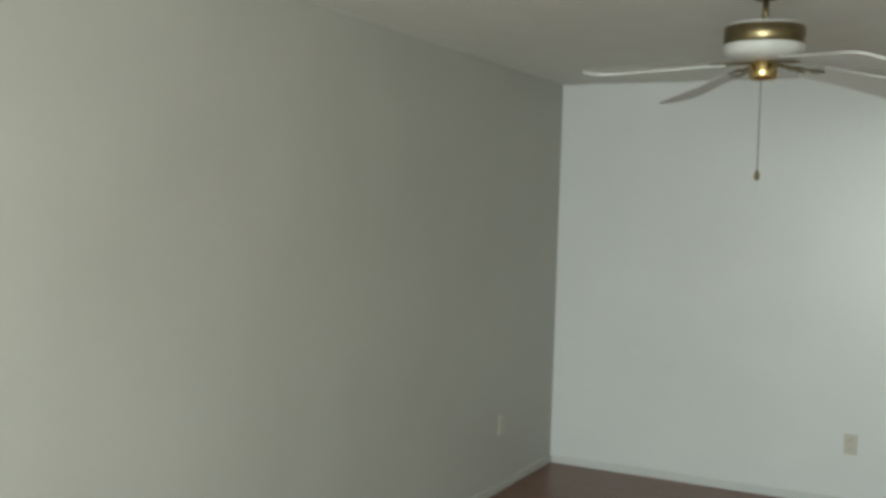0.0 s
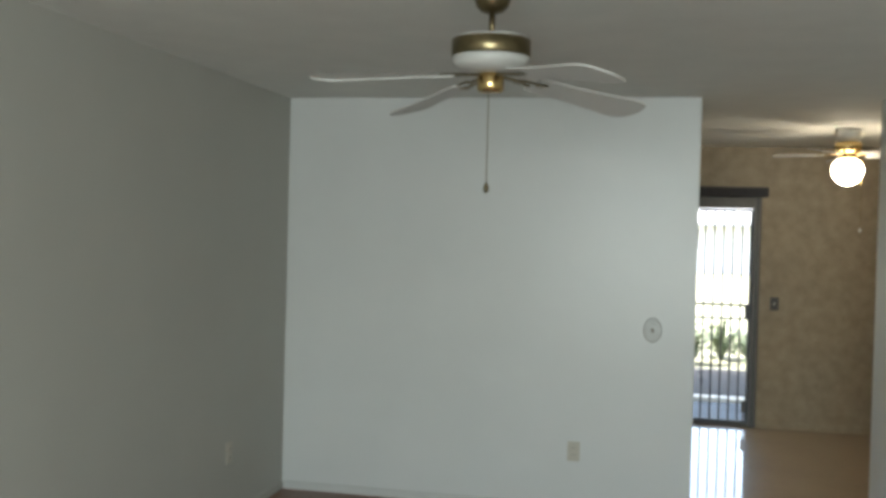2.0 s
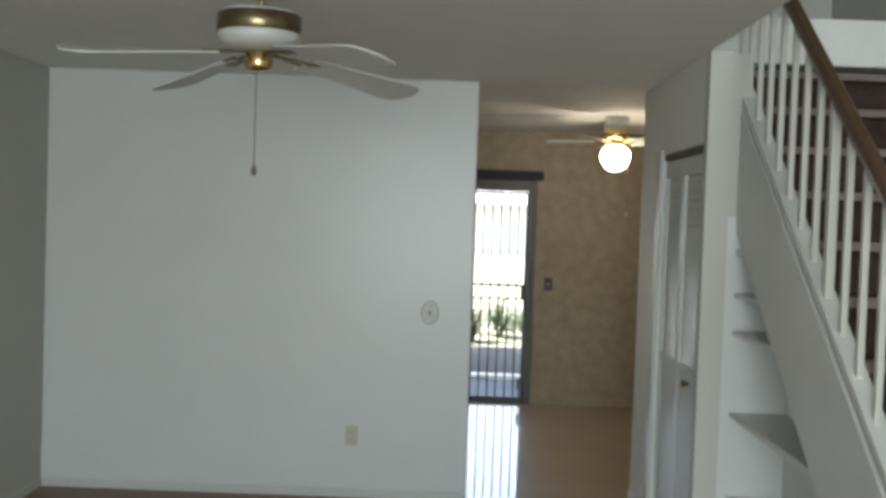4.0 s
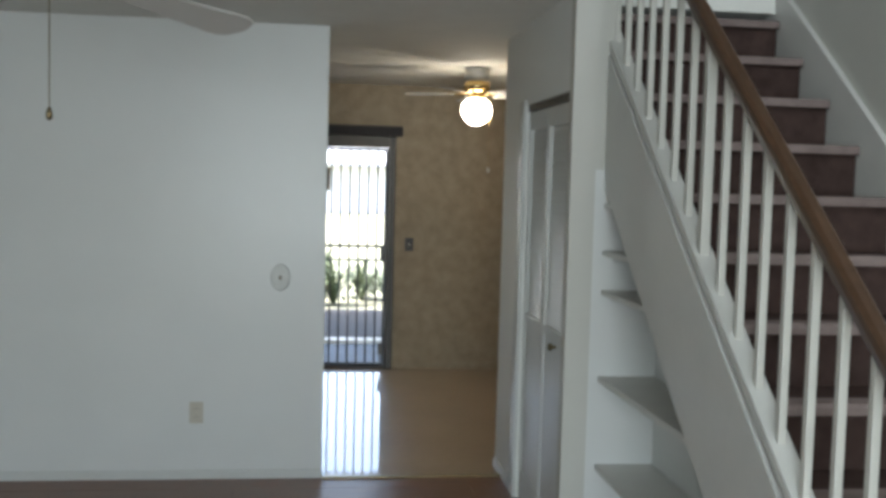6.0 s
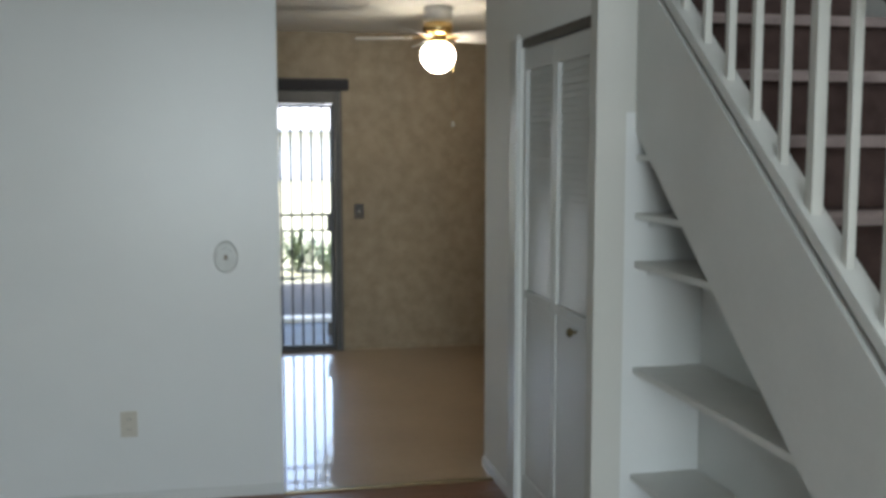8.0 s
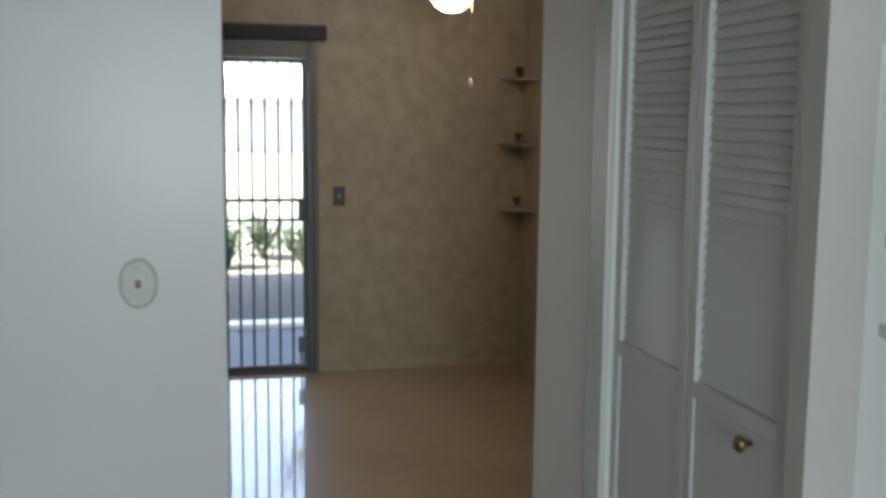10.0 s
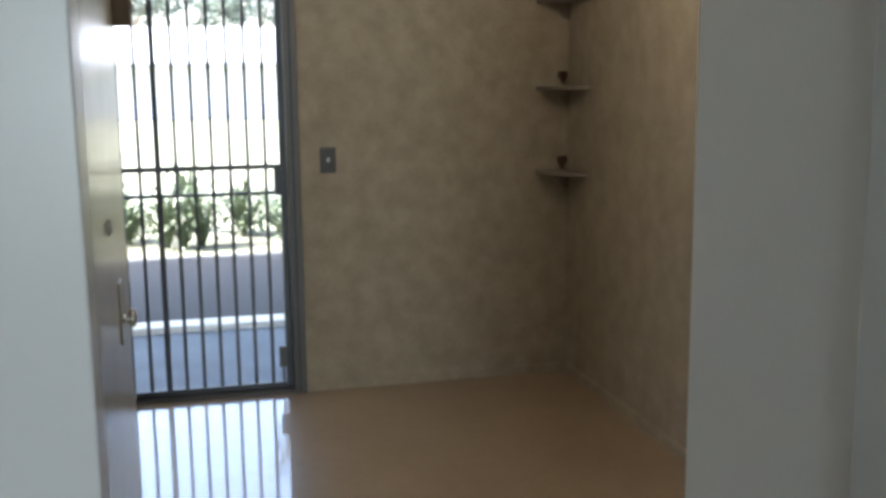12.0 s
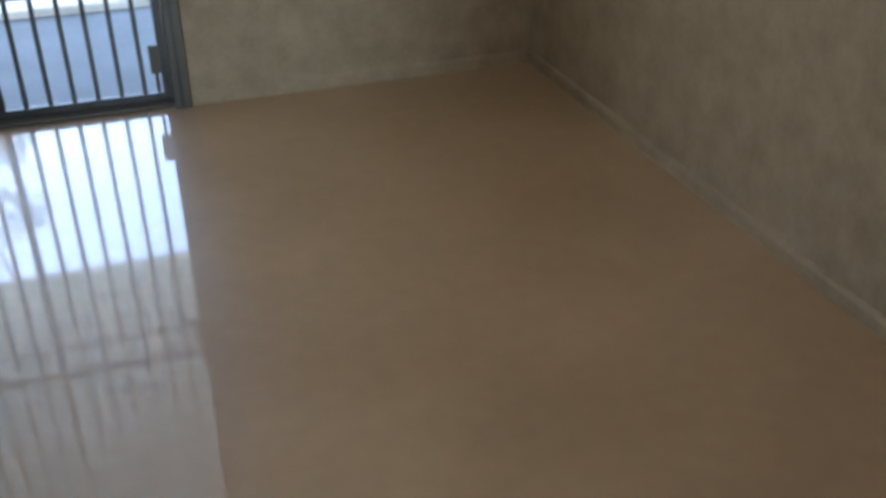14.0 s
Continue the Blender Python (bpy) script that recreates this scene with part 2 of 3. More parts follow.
leaf = part("leaf", boxes((0.0, 0.035, 0.0, 0.79, 0.012, 2.03), bevel=0.003), ENAMEL, d2)
KNOB = [(0.03, 0), (0.03, 0.004), (0.012, 0.008), (0.011, 0.026), (0.024, 0.034), (0.028, 0.046), (0.022, 0.056), (0.001, 0.06)]
kn = part("knob", lathe(KNOB, 24), CHROME, d2, "bright metal door knob", True)
kn.matrix_local = pose(0.0352, 0.50, 0.975, 0, 90, 0) @ Matrix.Diagonal((0.7, 0.7, 0.5, 1))
part("knob_plate", boxes((0.0352, 0.038, 0.47, 0.53, 0.93, 1.05), bevel=0.001), DARKBRASS, d2, "dark brass knob plate")
bolt = part("latch_button", lathe([(0.014, 0), (0.014, 0.004), (0.009, 0.007), (0.001, 0.008)], 20), PLATE, d2, "small ivory latch button", True)
bolt.matrix_local = pose(0.0352, 0.32, 1.18, 0, 90, 0)
part("latch_box", boxes((0.005, 0.072, 0.792, 0.85, 1.555, 1.70), bevel=0.006), BLIND, d2, "small brown box on the door's edge")
setting("floor_dining", boxes((1.30, DX, 0.0, DY + 0.1, -0.05, 0.0)), VINYL, "glossy beige-brown sheet vinyl floor", "floor")

# ---- stairs ----
RISE, RUN, Y0, Z0, STEPS = 0.1955, 0.248, -3.758, 0.2445, 13
SL = RISE / RUN


def nose(y):
    return Z0 + SL * (y - Y0)


stairs = thing("staircase", (TX, Y0, 0), "straight staircase with brown carpeted steps and white sides", "stairs")
stairs["kind"] = "structure"


def st(name, bm, mat, label="", smooth=False):
    """A part of the stairs, given in world places."""
    ob = part(name, bm, mat, stairs, label, smooth)
    ob.matrix_parent_inverse = stairs.matrix_world.inverted()
    return ob


bpy.context.view_layer.update()
for k in range(STEPS):
    y, z = Y0 + k * RUN, Z0 + k * RISE
    drop = RISE if k else Z0
    out = [(y - 0.028, z - 0.006), (y - 0.02, z), (y + RUN + 0.004, z), (y + RUN + 0.004, z - 0.03), (y + 0.012, z - 0.03), (y + 0.006, z - drop), (y, z - drop), (y, z - 0.036), (y - 0.024, z - 0.034)]
    # pale strip paints the light caught by the rounded step edge
    st("nosing", prism([(y - 0.031, z - 0.03), (y - 0.031, z - 0.008), (y - 0.024, z + 0.003), (y + 0.06, z + 0.003), (y + 0.06, z + 0.0005), (y - 0.0195, z + 0.0005), (y - 0.0285, z - 0.007), (y - 0.0275, z - 0.03)], "x", TX + 0.078, RX - 0.033), LITCARPET, "step edge carpet, paler with window light in its colour")
    st("step", prism(out, "x", TX + 0.075, RX - 0.03), CARPET)
# side board over the niche, its cap and the wall-side skirting
LOW = lambda y: 1.195 + 0.785 * (y + 1.85)
yb, yt = -3.80, -1.05
st("stringer", prism([(yb, 0), (yb, nose(yb) - 0.01), (yt, nose(yt) - 0.01), (yt, LOW(yt)), (-3.37, 0.0)], "x", TX, TX + 0.035), STAIRPAINT, "wide white painted stair side board")
st("stringer_cap", prism([(yb - 0.03, nose(yb) + 0.012), (yb - 0.03, nose(yb) + 0.05), (yt, nose(yt) + 0.05), (yt, nose(yt) + 0.012)], "x", TX + 0.004, TX + 0.07), STAIRPAINT, "sloping white cap rail under the balusters")
# near-black board stands in for the shadow gap under the cap
st("inner_board", prism([(yb, 0), (yb, nose(yb) + 0.014), (yt, nose(yt) + 0.014), (yt, LOW(yt) - 0.01), (-3.38, 0.0)], "x", TX + 0.036, TX + 0.074), JOINTSHADE)
st("wall_skirting", prism([(yb, 0), (yb, nose(yb) + 0.16), (-0.9, nose(-0.9) + 0.16), (-0.9, nose(-0.9) - 0.2), (-3.6, 0)], "x", RX - 0.028, RX - 0.002), STAIRPAINT, "white skirting board along the stair wall")
st("soffit", prism([(-3.34, 0.02), (-1.0, LOW(-1.0)), (-1.0, LOW(-1.0) + 0.02), (-3.29, 0.08)], "x", TX + 0.08, RX - 0.03), STAIRPAINT)
# balusters and handrail
RAILX = TX + 0.038
top = lambda y: nose(y) + 0.75
for n in range(19):
    y = -1.13 - 0.15 * n
    thick = 0.0165 if n == 8 else 0.0115
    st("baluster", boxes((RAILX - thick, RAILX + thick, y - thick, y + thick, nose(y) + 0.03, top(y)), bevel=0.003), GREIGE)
rail = [(RAILX, -3.93, top(-3.93) + 0.02), (RAILX, -1.0, top(-1.0) + 0.02)]
bm = bmesh.new()
sec = [(-0.024, -0.022), (-0.027, 0.0), (-0.024, 0.014), (-0.013, 0.025), (0.013, 0.025), (0.024, 0.014), (0.027, 0.0), (0.024, -0.022)]
ends = [[bm.verts.new((px + u, py, pz + v * math.hypot(1, SL))) for u, v in sec] for px, py, pz in rail]
bm.faces.new(ends[0])
bm.faces.new(ends[1])
for k in range(len(sec)):
    f = bm.faces.new((ends[0][k], ends[0][(k + 1) % len(sec)], ends[1][(k + 1) % len(sec)], ends[1][k]))
st("handrail", bm, RAILWOOD, "brown varnished wooden handrail")
st("newel_post", boxes((RAILX - 0.045, RAILX + 0.045, -3.975, -3.885, 0, 1.05), (RAILX - 0.06, RAILX + 0.06, -3.99, -3.87, 1.05, 1.08), bevel=0.006), STAIRPAINT, "square white newel post")

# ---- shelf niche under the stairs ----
# same darkened off-white as the post, against the window light
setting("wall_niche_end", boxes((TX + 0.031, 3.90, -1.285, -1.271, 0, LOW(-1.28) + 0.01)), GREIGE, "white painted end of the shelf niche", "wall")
NB = 3.90
setting("wall_niche", prism([(-3.36, 0), (-1.27, 0), (-1.27, LOW(-1.27))], "x", NB, NB + 0.02), TRIM, "white painted niche lining under the stairs", "wall")
shelf_levels = (0.08, 0.43, 0.815, 1.188, 1.356, 1.555)
for z in shelf_levels:
    # each shelf runs until it meets the sloping side board
    end = max(-3.3, (z - 1.195) / 0.785 - 1.85)
    sh = thing("niche_shelf", (TX + 0.004, -1.287, z), "white painted built-in shelf under the sloping stair side", "shelf", "shelves in the niche under the stairs")
    b = boxes((0.0, NB - TX - 0.006, end + 1.287 - 0.03, 0.0, -0.022, 0.0), bevel=0.003)
    part("board", b, SHELFWOOD, sh)
    part("cleat", boxes((0.05, NB - TX - 0.01, -0.02, -0.002, -0.05, -0.023)), TRIM, sh)

# ---- closet ----
closet = thing("closet_doors", (CX, -0.82, 0), "closed white louvred bifold closet doors", "closet door")
casing = boxes((-0.018, 0, 0.425, 0.535, 0, 2.03), (-0.018, 0, 0.425, 0.535, 2.032, 2.05), bevel=0.004)
part("casing", casing, TRIM, closet, "white door casing")
part("head_track", boxes((0.004, 0.05, -0.425, 0.42, 1.995, 2.028)), FRAMEGREY, closet, "dark metal head track")
for k in (0, 1):
    y1 = 0.418 - 0.422 * k
    y0 = y1 - 0.416
    leaf = part("leaf", boxes((0.012, 0.042, y0, y0 + 0.036, 0.012, 1.99), (0.012, 0.042, y1 - 0.036, y1, 0.012, 1.99), (0.012, 0.042, y0 + 0.036, y1 - 0.036, 1.90, 1.99), (0.012, 0.042, y0 + 0.036, y1 - 0.036, 0.935, 0.975), (0.012, 0.042, y0 + 0.036, y1 - 0.036, 0.012, 0.16), bevel=0.003), TRIM, closet)
    part("lower_panel", boxes((0.018, 0.036, y0 + 0.034, y1 - 0.034, 0.158, 0.932)), TRIM, leaf)
    z = 0.992
    while z < 1.895:
        bm = bmesh.new()
        r = bmesh.ops.create_cube(bm, size=1.0, matrix=Matrix.Translation((0.030, (y0 + y1) / 2, z)) @ Matrix.Rotation(radians(-72), 4, "Y") @ Matrix.Diagonal((0.032, y1 - y0 - 0.07, 0.005, 1)))
        part("slat", bm, TRIM, leaf)
        z += 0.027
knob = part("knob", lathe([(0.004, 0), (0.007, 0.0), (0.007, 0.012), (0.016, 0.02), (0.018, 0.028), (0.012, 0.036), (0.001, 0.038)], 16), DARKBRASS, closet, "small dark brass knob", True)
knob.matrix_local = pose(0.012, -0.29, 0.91, 0, -90, 0)

# ---- trim ----
def baseboard(name, a, b, inward, mat=TRIM, h=0.052):
    """A skirting board along the foot of a wall."""
    a, b, n = Vector(a), Vector(b), Vector(inward)
    bm = bmesh.new()
    prof = [(0.0005, 0), (0.012, 0), (0.012, h - 0.012), (0.006, h), (0.0005, h)]
    A = [bm.verts.new((*(a + n * d), z)) for d, z in prof]
    B = [bm.verts.new((*(b + n * d), z)) for d, z in prof]
    bm.faces.new(A)
    bm.faces.new(B)
    for k in range(len(prof)):
        bm.faces.new((A[k], A[(k + 1) % len(prof)], B[(k + 1) % len(prof)], B[k]))
    return setting(name, bm, mat, "white painted baseboard", "baseboard")


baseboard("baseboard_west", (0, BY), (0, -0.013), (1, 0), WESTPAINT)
baseboard("baseboard_partition", (0, 0), (PX, 0), (0, -1))
baseboard("baseboard_dining", (GX1 + 0.06, DY), (DX - 0.013, DY), (0, -1), WALLPAPER, 0.045)
baseboard("baseboard_dining_side", (DX, 0.21), (DX, DY), (-1, 0), WALLPAPER, 0.045)
baseboard("baseboard_closet", (CX, -0.284), (CX, 0.2), (-1, 0))
baseboard("baseboard_post", (CX, -1.315), (SX, -1.315), (0, -1))
setting("threshold_strip", boxes((PX, CX, -0.03, 0.012, 0.001, 0.009), bevel=0.002), DARKBRASS, "narrow metal floor transition strip", "trim")

# ---- front window behind the walker ----
w1 = thing("window_1", (2.3, BY - 0.06, 0.85), "wide white framed front window", "window")
w1["kind"] = "structure"
part("window_frame", boxes((-1.0, -0.95, -0.04, 0.04, 0, 1.3), (0.95, 1.0, -0.04, 0.04, 0, 1.3), (-0.95, 0.95, -0.04, 0.04, 0, 0.05), (-0.95, 0.95, -0.04, 0.04, 1.25, 1.3), (-0.025, 0.025, -0.04, 0.04, 0.05, 1.25)), TRIM, w1)
part("window_sill", boxes((-1.05, 1.05, 0.045, 0.12, -0.03, 0.0)), TRIM, w1)

# ---- living room fixtures ----
def outlet(at, rz, label):
    o = thing("wall_outlet", at, label, "outlet", "wall outlets", rz)
    part("plate", boxes((-0.036, 0.036, -0.006, 0, -0.058, 0.058), bevel=0.002), PLATE, o)
    for z in (-0.022, 0.022):
        r = part("receptacle", boxes((-0.017, 0.017, -0.009, -0.006, z - 0.015, z + 0.015), bevel=0.0012), PLATE, o)
        part("slots", boxes((-0.008, -0.006, -0.0098, -0.009, z - 0.004, z + 0.006), (0.006, 0.008, -0.0098, -0.009, z - 0.004, z + 0.006)), SLOT, r)
    return o


outlet((1.816, 0, 0.361), 0, "ivory duplex outlet on the white partition wall")
outlet((0, -0.806, 0.388), 90, "ivory duplex outlet on the off-white side wall")

dial = thing("wall_plate", (2.250, 0, 1.095), "oval aged white wall plate with a taupe centre button", "wall plate")
bm = lathe([(0.001, 0), (0.062, 0), (0.062, 0.008), (0.054, 0.014), (0.05, 0.011), (0.001, 0.011)], 36)
bmesh.ops.transform(bm, matrix=Matrix.Rotation(radians(90), 4, "X") @ Matrix.Diagonal((0.86, 1.16, 1, 1)), verts=bm.verts)
part("ring", bm, GREYPLATE, dial, smooth=False)
bm = lathe([(0.001, 0), (0.036, 0), (0.035, 0.007), (0.001, 0.009)], 28)
bmesh.ops.transform(bm, matrix=Matrix.Translation((0, -0.011, 0)) @ Matrix.Rotation(radians(90), 4, "X") @ Matrix.Diagonal((0.9, 1.15, 1, 1)), verts=bm.verts)
part("cover", bm, GREYPLATE, dial)
part("button", boxes((-0.008, 0.008, -0.027, -0.019, -0.011, 0.011), bevel=0.002), CORNERWOOD, dial, "taupe centre button")


def fan_blade(length, w0, w1):
    """One rounded paddle blade, from its root outwards along +x, slightly pitched."""
    bm = bmesh.new()
    edge = [(0.0, 0.5 * w0), (0.3, 0.47 * w0 + 0.03 * w1), (0.62, 0.43 * w1), (0.8, 0.5 * w1), (0.9, 0.49 * w1), (0.955, 0.4 * w1), (0.972, 0.3 * w1), (0.985, 0.16 * w1), (1.0, 0.0)]
    pts = [(length * u, -h) for u, h in edge] + [(length * u, h) for u, h in edge[-2::-1]]
    lo = [bm.verts.new((x, yy, -0.003)) for x, yy in pts]
    hi = [bm.verts.new((x, yy, 0.003)) for x, yy in pts]
    bm.faces.new(lo)
    bm.faces.new(hi)
    for k in range(len(pts)):
        bm.faces.new((lo[k], lo[(k + 1) % len(pts)], hi[(k + 1) % len(pts)], hi[k]))
    return bm


def blade_arm():
    bm = boxes((0.05, 0.12, -0.012, 0.012, -0.008, 0.0), (0.12, 0.19, -0.03, -0.016, -0.006, 0.0), (0.12, 0.19, 0.016, 0.03, -0.006, 0.0), (0.11, 0.13, -0.03, 0.03, -0.007, 0.0), (0.18, 0.21, -0.035, 0.035, -0.005, 0.0), bevel=0.002)
    return bm


fan = thing("ceiling_fan", (1.735, -2.70, H), "white bladed ceiling fan with brass motor bands and pull chain", "ceiling fan")
part("canopy", lathe([(0.058, 0), (0.061, -0.012), (0.060, -0.045), (0.052, -0.068), (0.036, -0.084), (0.018, -0.09)]), DARKBRASS, fan, "deep brass ceiling canopy", True)
part("downrod", tube(bmesh.new(), (0, 0, -0.08), (0, 0, -0.172), 0.010), DARKBRASS, fan, smooth=True)
part("rod_collar", lathe([(0.011, -0.146), (0.015, -0.149), (0.020, -0.162), (0.012, -0.166)], 20), DARKBRASS, fan, smooth=True)
part("motor", lathe([(0.02, -0.160), (0.086, -0.164), (0.119, -0.168), (0.1275, -0.176)], 48), FANWHITE, fan, smooth=True)
part("motor_band", lathe([(0.1265, -0.175), (0.130, -0.178), (0.130, -0.228), (0.1265, -0.232)], 48), DARKBRASS, fan, "antique brass motor band", True)
part("motor_skirt", lathe([(0.1265, -0.2315), (0.130, -0.237), (0.124, -0.259), (0.101, -0.277), (0.038, -0.285)], 48), FANWHITE, fan, "white motor skirt", True)
part("switch_housing", lathe([(0.038, -0.284), (0.044, -0.288), (0.044, -0.337), (0.038, -0.345), (0.001, -0.348)]), BRASS, fan, "brass switch housing", True)
for k in range(4):
    a = 90 * k + 42
    arm = part("blade_arm", blade_arm(), DARKBRASS, fan)
    arm.matrix_local = pose(0, 0, -0.283, 0, 7, a)
    bl = part("blade", fan_blade(0.46, 0.11, 0.165), FANWHITE, fan)
    bl.matrix_local = pose(0, 0, -0.283, 0, 7, a) @ Matrix.Translation((0.17, 0, 0)) @ pose(0, 0, 0, -12, 0, 0)
part("pull_chain", tube(bmesh.new(), (0.0, -0.03, -0.34), (0.0, -0.03, -0.638), 0.0017, 6), DARKBRASS, fan, "thin brass pull chain")
part("pull_bead", lathe([(0.001, -0.676), (0.008, -0.670), (0.009, -0.658), (0.005, -0.645), (0.001, -0.638)], 12), DARKBRASS, fan, "small pull bead", True).matrix_local = pose(0.0, -0.03, 0)

# ---- dining fixtures ----
dfan = thing("ceiling_fan", (3.557, 1.70, H), "brass ceiling fan with a lit white schoolhouse globe", "ceiling fan")
part("canopy", lathe([(0.085, 0), (0.09, -0.02), (0.09, -0.075), (0.075, -0.09), (0.03, -0.092)]), FANWHITE, dfan, "white flush canopy", True)
part("motor", lathe([(0.05, -0.09), (0.085, -0.096), (0.095, -0.11), (0.095, -0.15), (0.08, -0.17), (0.04, -0.178)]), BRASS, dfan, "polished brass motor", True)
part("globe_holder", lathe([(0.04, -0.17), (0.055, -0.182), (0.062, -0.208), (0.055, -0.222), (0.02, -0.223)]), BRASS, dfan, "brass globe holder", True)
part("globe", lathe([(0.055, -0.222), (0.074, -0.231), (0.100, -0.258), (0.108, -0.296), (0.100, -0.336), (0.072, -0.376), (0.038, -0.398), (0.001, -0.404)]), GLOBE, dfan, "lit opal glass schoolhouse globe", True)
for k in range(5):
    a = 72 * k + 20
    arm = part("blade_arm", blade_arm(), BRASS, dfan)
    arm.matrix_local = pose(0, 0, -0.185, 0, 0, a)
    bl = part("blade", fan_blade(0.36, 0.1, 0.13), FANWHITE, dfan)
    bl.matrix_local = pose(0, 0, -0.187, 0, 0, a) @ Matrix.Translation((0.16, 0, 0)) @ pose(0, 0, 0, -12, 0, 0)
part("pull_chain", tube(bmesh.new(), (0.099, 0.012, -0.17), (0.099, 0.012, -0.70), 0.0014, 6), BRASS, dfan, "thin brass pull chain")
part("pull_bead", lathe([(0.001, -0.74), (0.010, -0.733), (0.011, -0.719), (0.005, -0.704), (0.001, -0.70)], 12), FANWHITE, dfan, "small white pull bead", True).matrix_local = pose(0.099, 0.012, 0)

sw = thing("light_switch", (3.241, DY, 1.08), "dark bronze light switch plate on the tan wallpaper", "light switch")
part("plate", boxes((-0.036, 0.036, -0.006, 0, -0.058, 0.058), bevel=0.002), DARKPLATE, sw)
part("toggle", boxes((-0.006, 0.006, -0.017, -0.006, -0.008, 0.012), bevel=0.0015), PLATE, sw, "ivory toggle")


def corner_shelf(z):
    """A quarter-round corner shelf on a scalloped bracket, with a heart on its back rail."""
    s = thing("corner_shelf", (DX, DY, z), "small taupe wooden corner shelf with a heart cut-out back", "shelf", "corner shelves on the tan wall")
    n = 12
    arc = [(-0.16 * math.cos(math.pi / 2 * k / n), -0.27 * math.sin(math.pi / 2 * k / n)) for k in range(n + 1)]
    part("board", prism([(-0.002, -0.002)] + arc, "z", -0.014, 0.0), CORNERWOOD, s)
    part("bracket", prism([(-0.004, -0.014), (-0.004, -0.09), (-0.035, -0.075), (-0.05, -0.045), (-0.09, -0.03), (-0.12, -0.014)], "y", -0.02, -0.006), CORNERWOOD, s)
    heart = []
    for k in range(28):
        a = 2 * math.pi * k / 28
        heart.append((0.0034 * 16 * math.sin(a) ** 3 * 0.55, 0.0034 * (13 * math.cos(a) - 5 * math.cos(2 * a) - 2 * math.cos(3 * a) - math.cos(4 * a)) * 0.6 + 0.046))
    h = part("heart", prism(heart, "y", -0.008, 0.008), HEARTWOOD, s, "dark wooden heart")
    h.matrix_local = pose(-0.06, -0.09, 0, 0, 0, 30)
    return s


for z in (1.005, 1.40, 1.80):
    corner_shelf(z)

# ---- back door: frame, valance and security gate ----
d1 = thing("door_1", (0, DY, 0), "bronze framed back doorway open to the patio", "doorway")
d1["kind"] = "structure"
part("jamb", boxes((GX1, GX1 + 0.056, -0.03, 0.1, 0, 1.998), bevel=0.003), FRAMEGREY, d1)
part("jamb", boxes((GX0 - 0.038, GX0, -0.03, 0.1, 0, 1.998), bevel=0.003), FRAMEGREY, d1)
part("head", boxes((GX0, GX1, -0.02, 0.1, 1.90, 1.998), bevel=0.003), FRAMEGREY, d1)
part("sill", boxes((GX0, GX1, -0.01, 0.12, 0.001, 0.014), bevel=0.003), FRAMEGREY, d1)
part("stop_strip", boxes((GX1 + 0.018, GX1 + 0.03, -0.036, -0.031, 0.01, 1.99)), IRON, d1, "dark weather strip")
val = thing("valance", (2.60, DY, 1.999), "dark fabric covered valance box above the back door", "valance")
part("box", boxes((-0.70, 0.56, -0.1, -0.001, 0.0, 0.078), bevel=0.006), VALANCE, val)
part("mounting_rail", boxes((-0.69, 0.55, -0.09, -0.012, 0.0785, 0.086)), FRAMEGREY, val)

gate = thing("security_gate", (GX0, DY + 0.05, 0.016), "black iron security gate with vertical bars in the back doorway", "gate")
GW = GX1 - GX0 - 0.002
part("stile", boxes((GW - 0.028, GW, -0.014, 0.014, 0, 1.88), bevel=0.002), IRON, gate)
part("stile", boxes((0.002, 0.03, -0.014, 0.014, 0, 1.88), bevel=0.002), IRON, gate)
part("rail", boxes((0.03, GW - 0.028, -0.014, 0.014, 1.855, 1.88), bevel=0.002), IRON, gate)
part("rail", boxes((0.03, GW - 0.028, -0.014, 0.014, 0.0, 0.028), bevel=0.002), IRON, gate)
part("rail", boxes((0.03, GW - 0.028, -0.008, 0.008, 1.028, 1.05), bevel=0.002), IRON, gate)
part("rail", boxes((0.03, GW - 0.028, -0.008, 0.008, 0.912, 0.927), bevel=0.002), IRON, gate)
for k in range(1, 14):
    x = GW - 0.012 - 0.0785 * k
    t = 0.0125 if k == 7 else 0.0078
    part("bar", boxes((x - t, x + t, -t, t, 0.026, 1.858)), IRON, gate)
part("foot_bolt", boxes((GW - 0.06, GW - 0.025, -0.02, -0.006, 0.1, 0.2), (GW - 0.049, GW - 0.036, -0.018, -0.01, 0.03, 0.1), bevel=0.002), FRAMEGREY, gate, "steel foot bolt")
part("lock_box", boxes((GW - 0.055, GW - 0.02, -0.024, 0.024, 0.91, 1.05), bevel=0.003), IRON, gate, "black iron lock box")

# ---- outside ----
setting("ground", boxes((-300, 300, 7.65, 600, -0.25, -0.1)), SOIL, "dry pale lawn beyond the court", "ground")
setting("patio", boxes((-4, 9, DY + 0.1, 4.62, -0.2, -0.02)), CONCRETE, "grey concrete patio slab tinted with bluish shade", "patio")
setting("kerb", boxes((-20, 30, 4.62, 4.80, -0.2, 0.02), bevel=0.015), KERB, "white painted kerb edge", "kerb")
setting("road", boxes((-40, 50, 4.80, 7.65, -0.25, -0.06)), ASPHALT, "grey asphalt driveway court", "road")
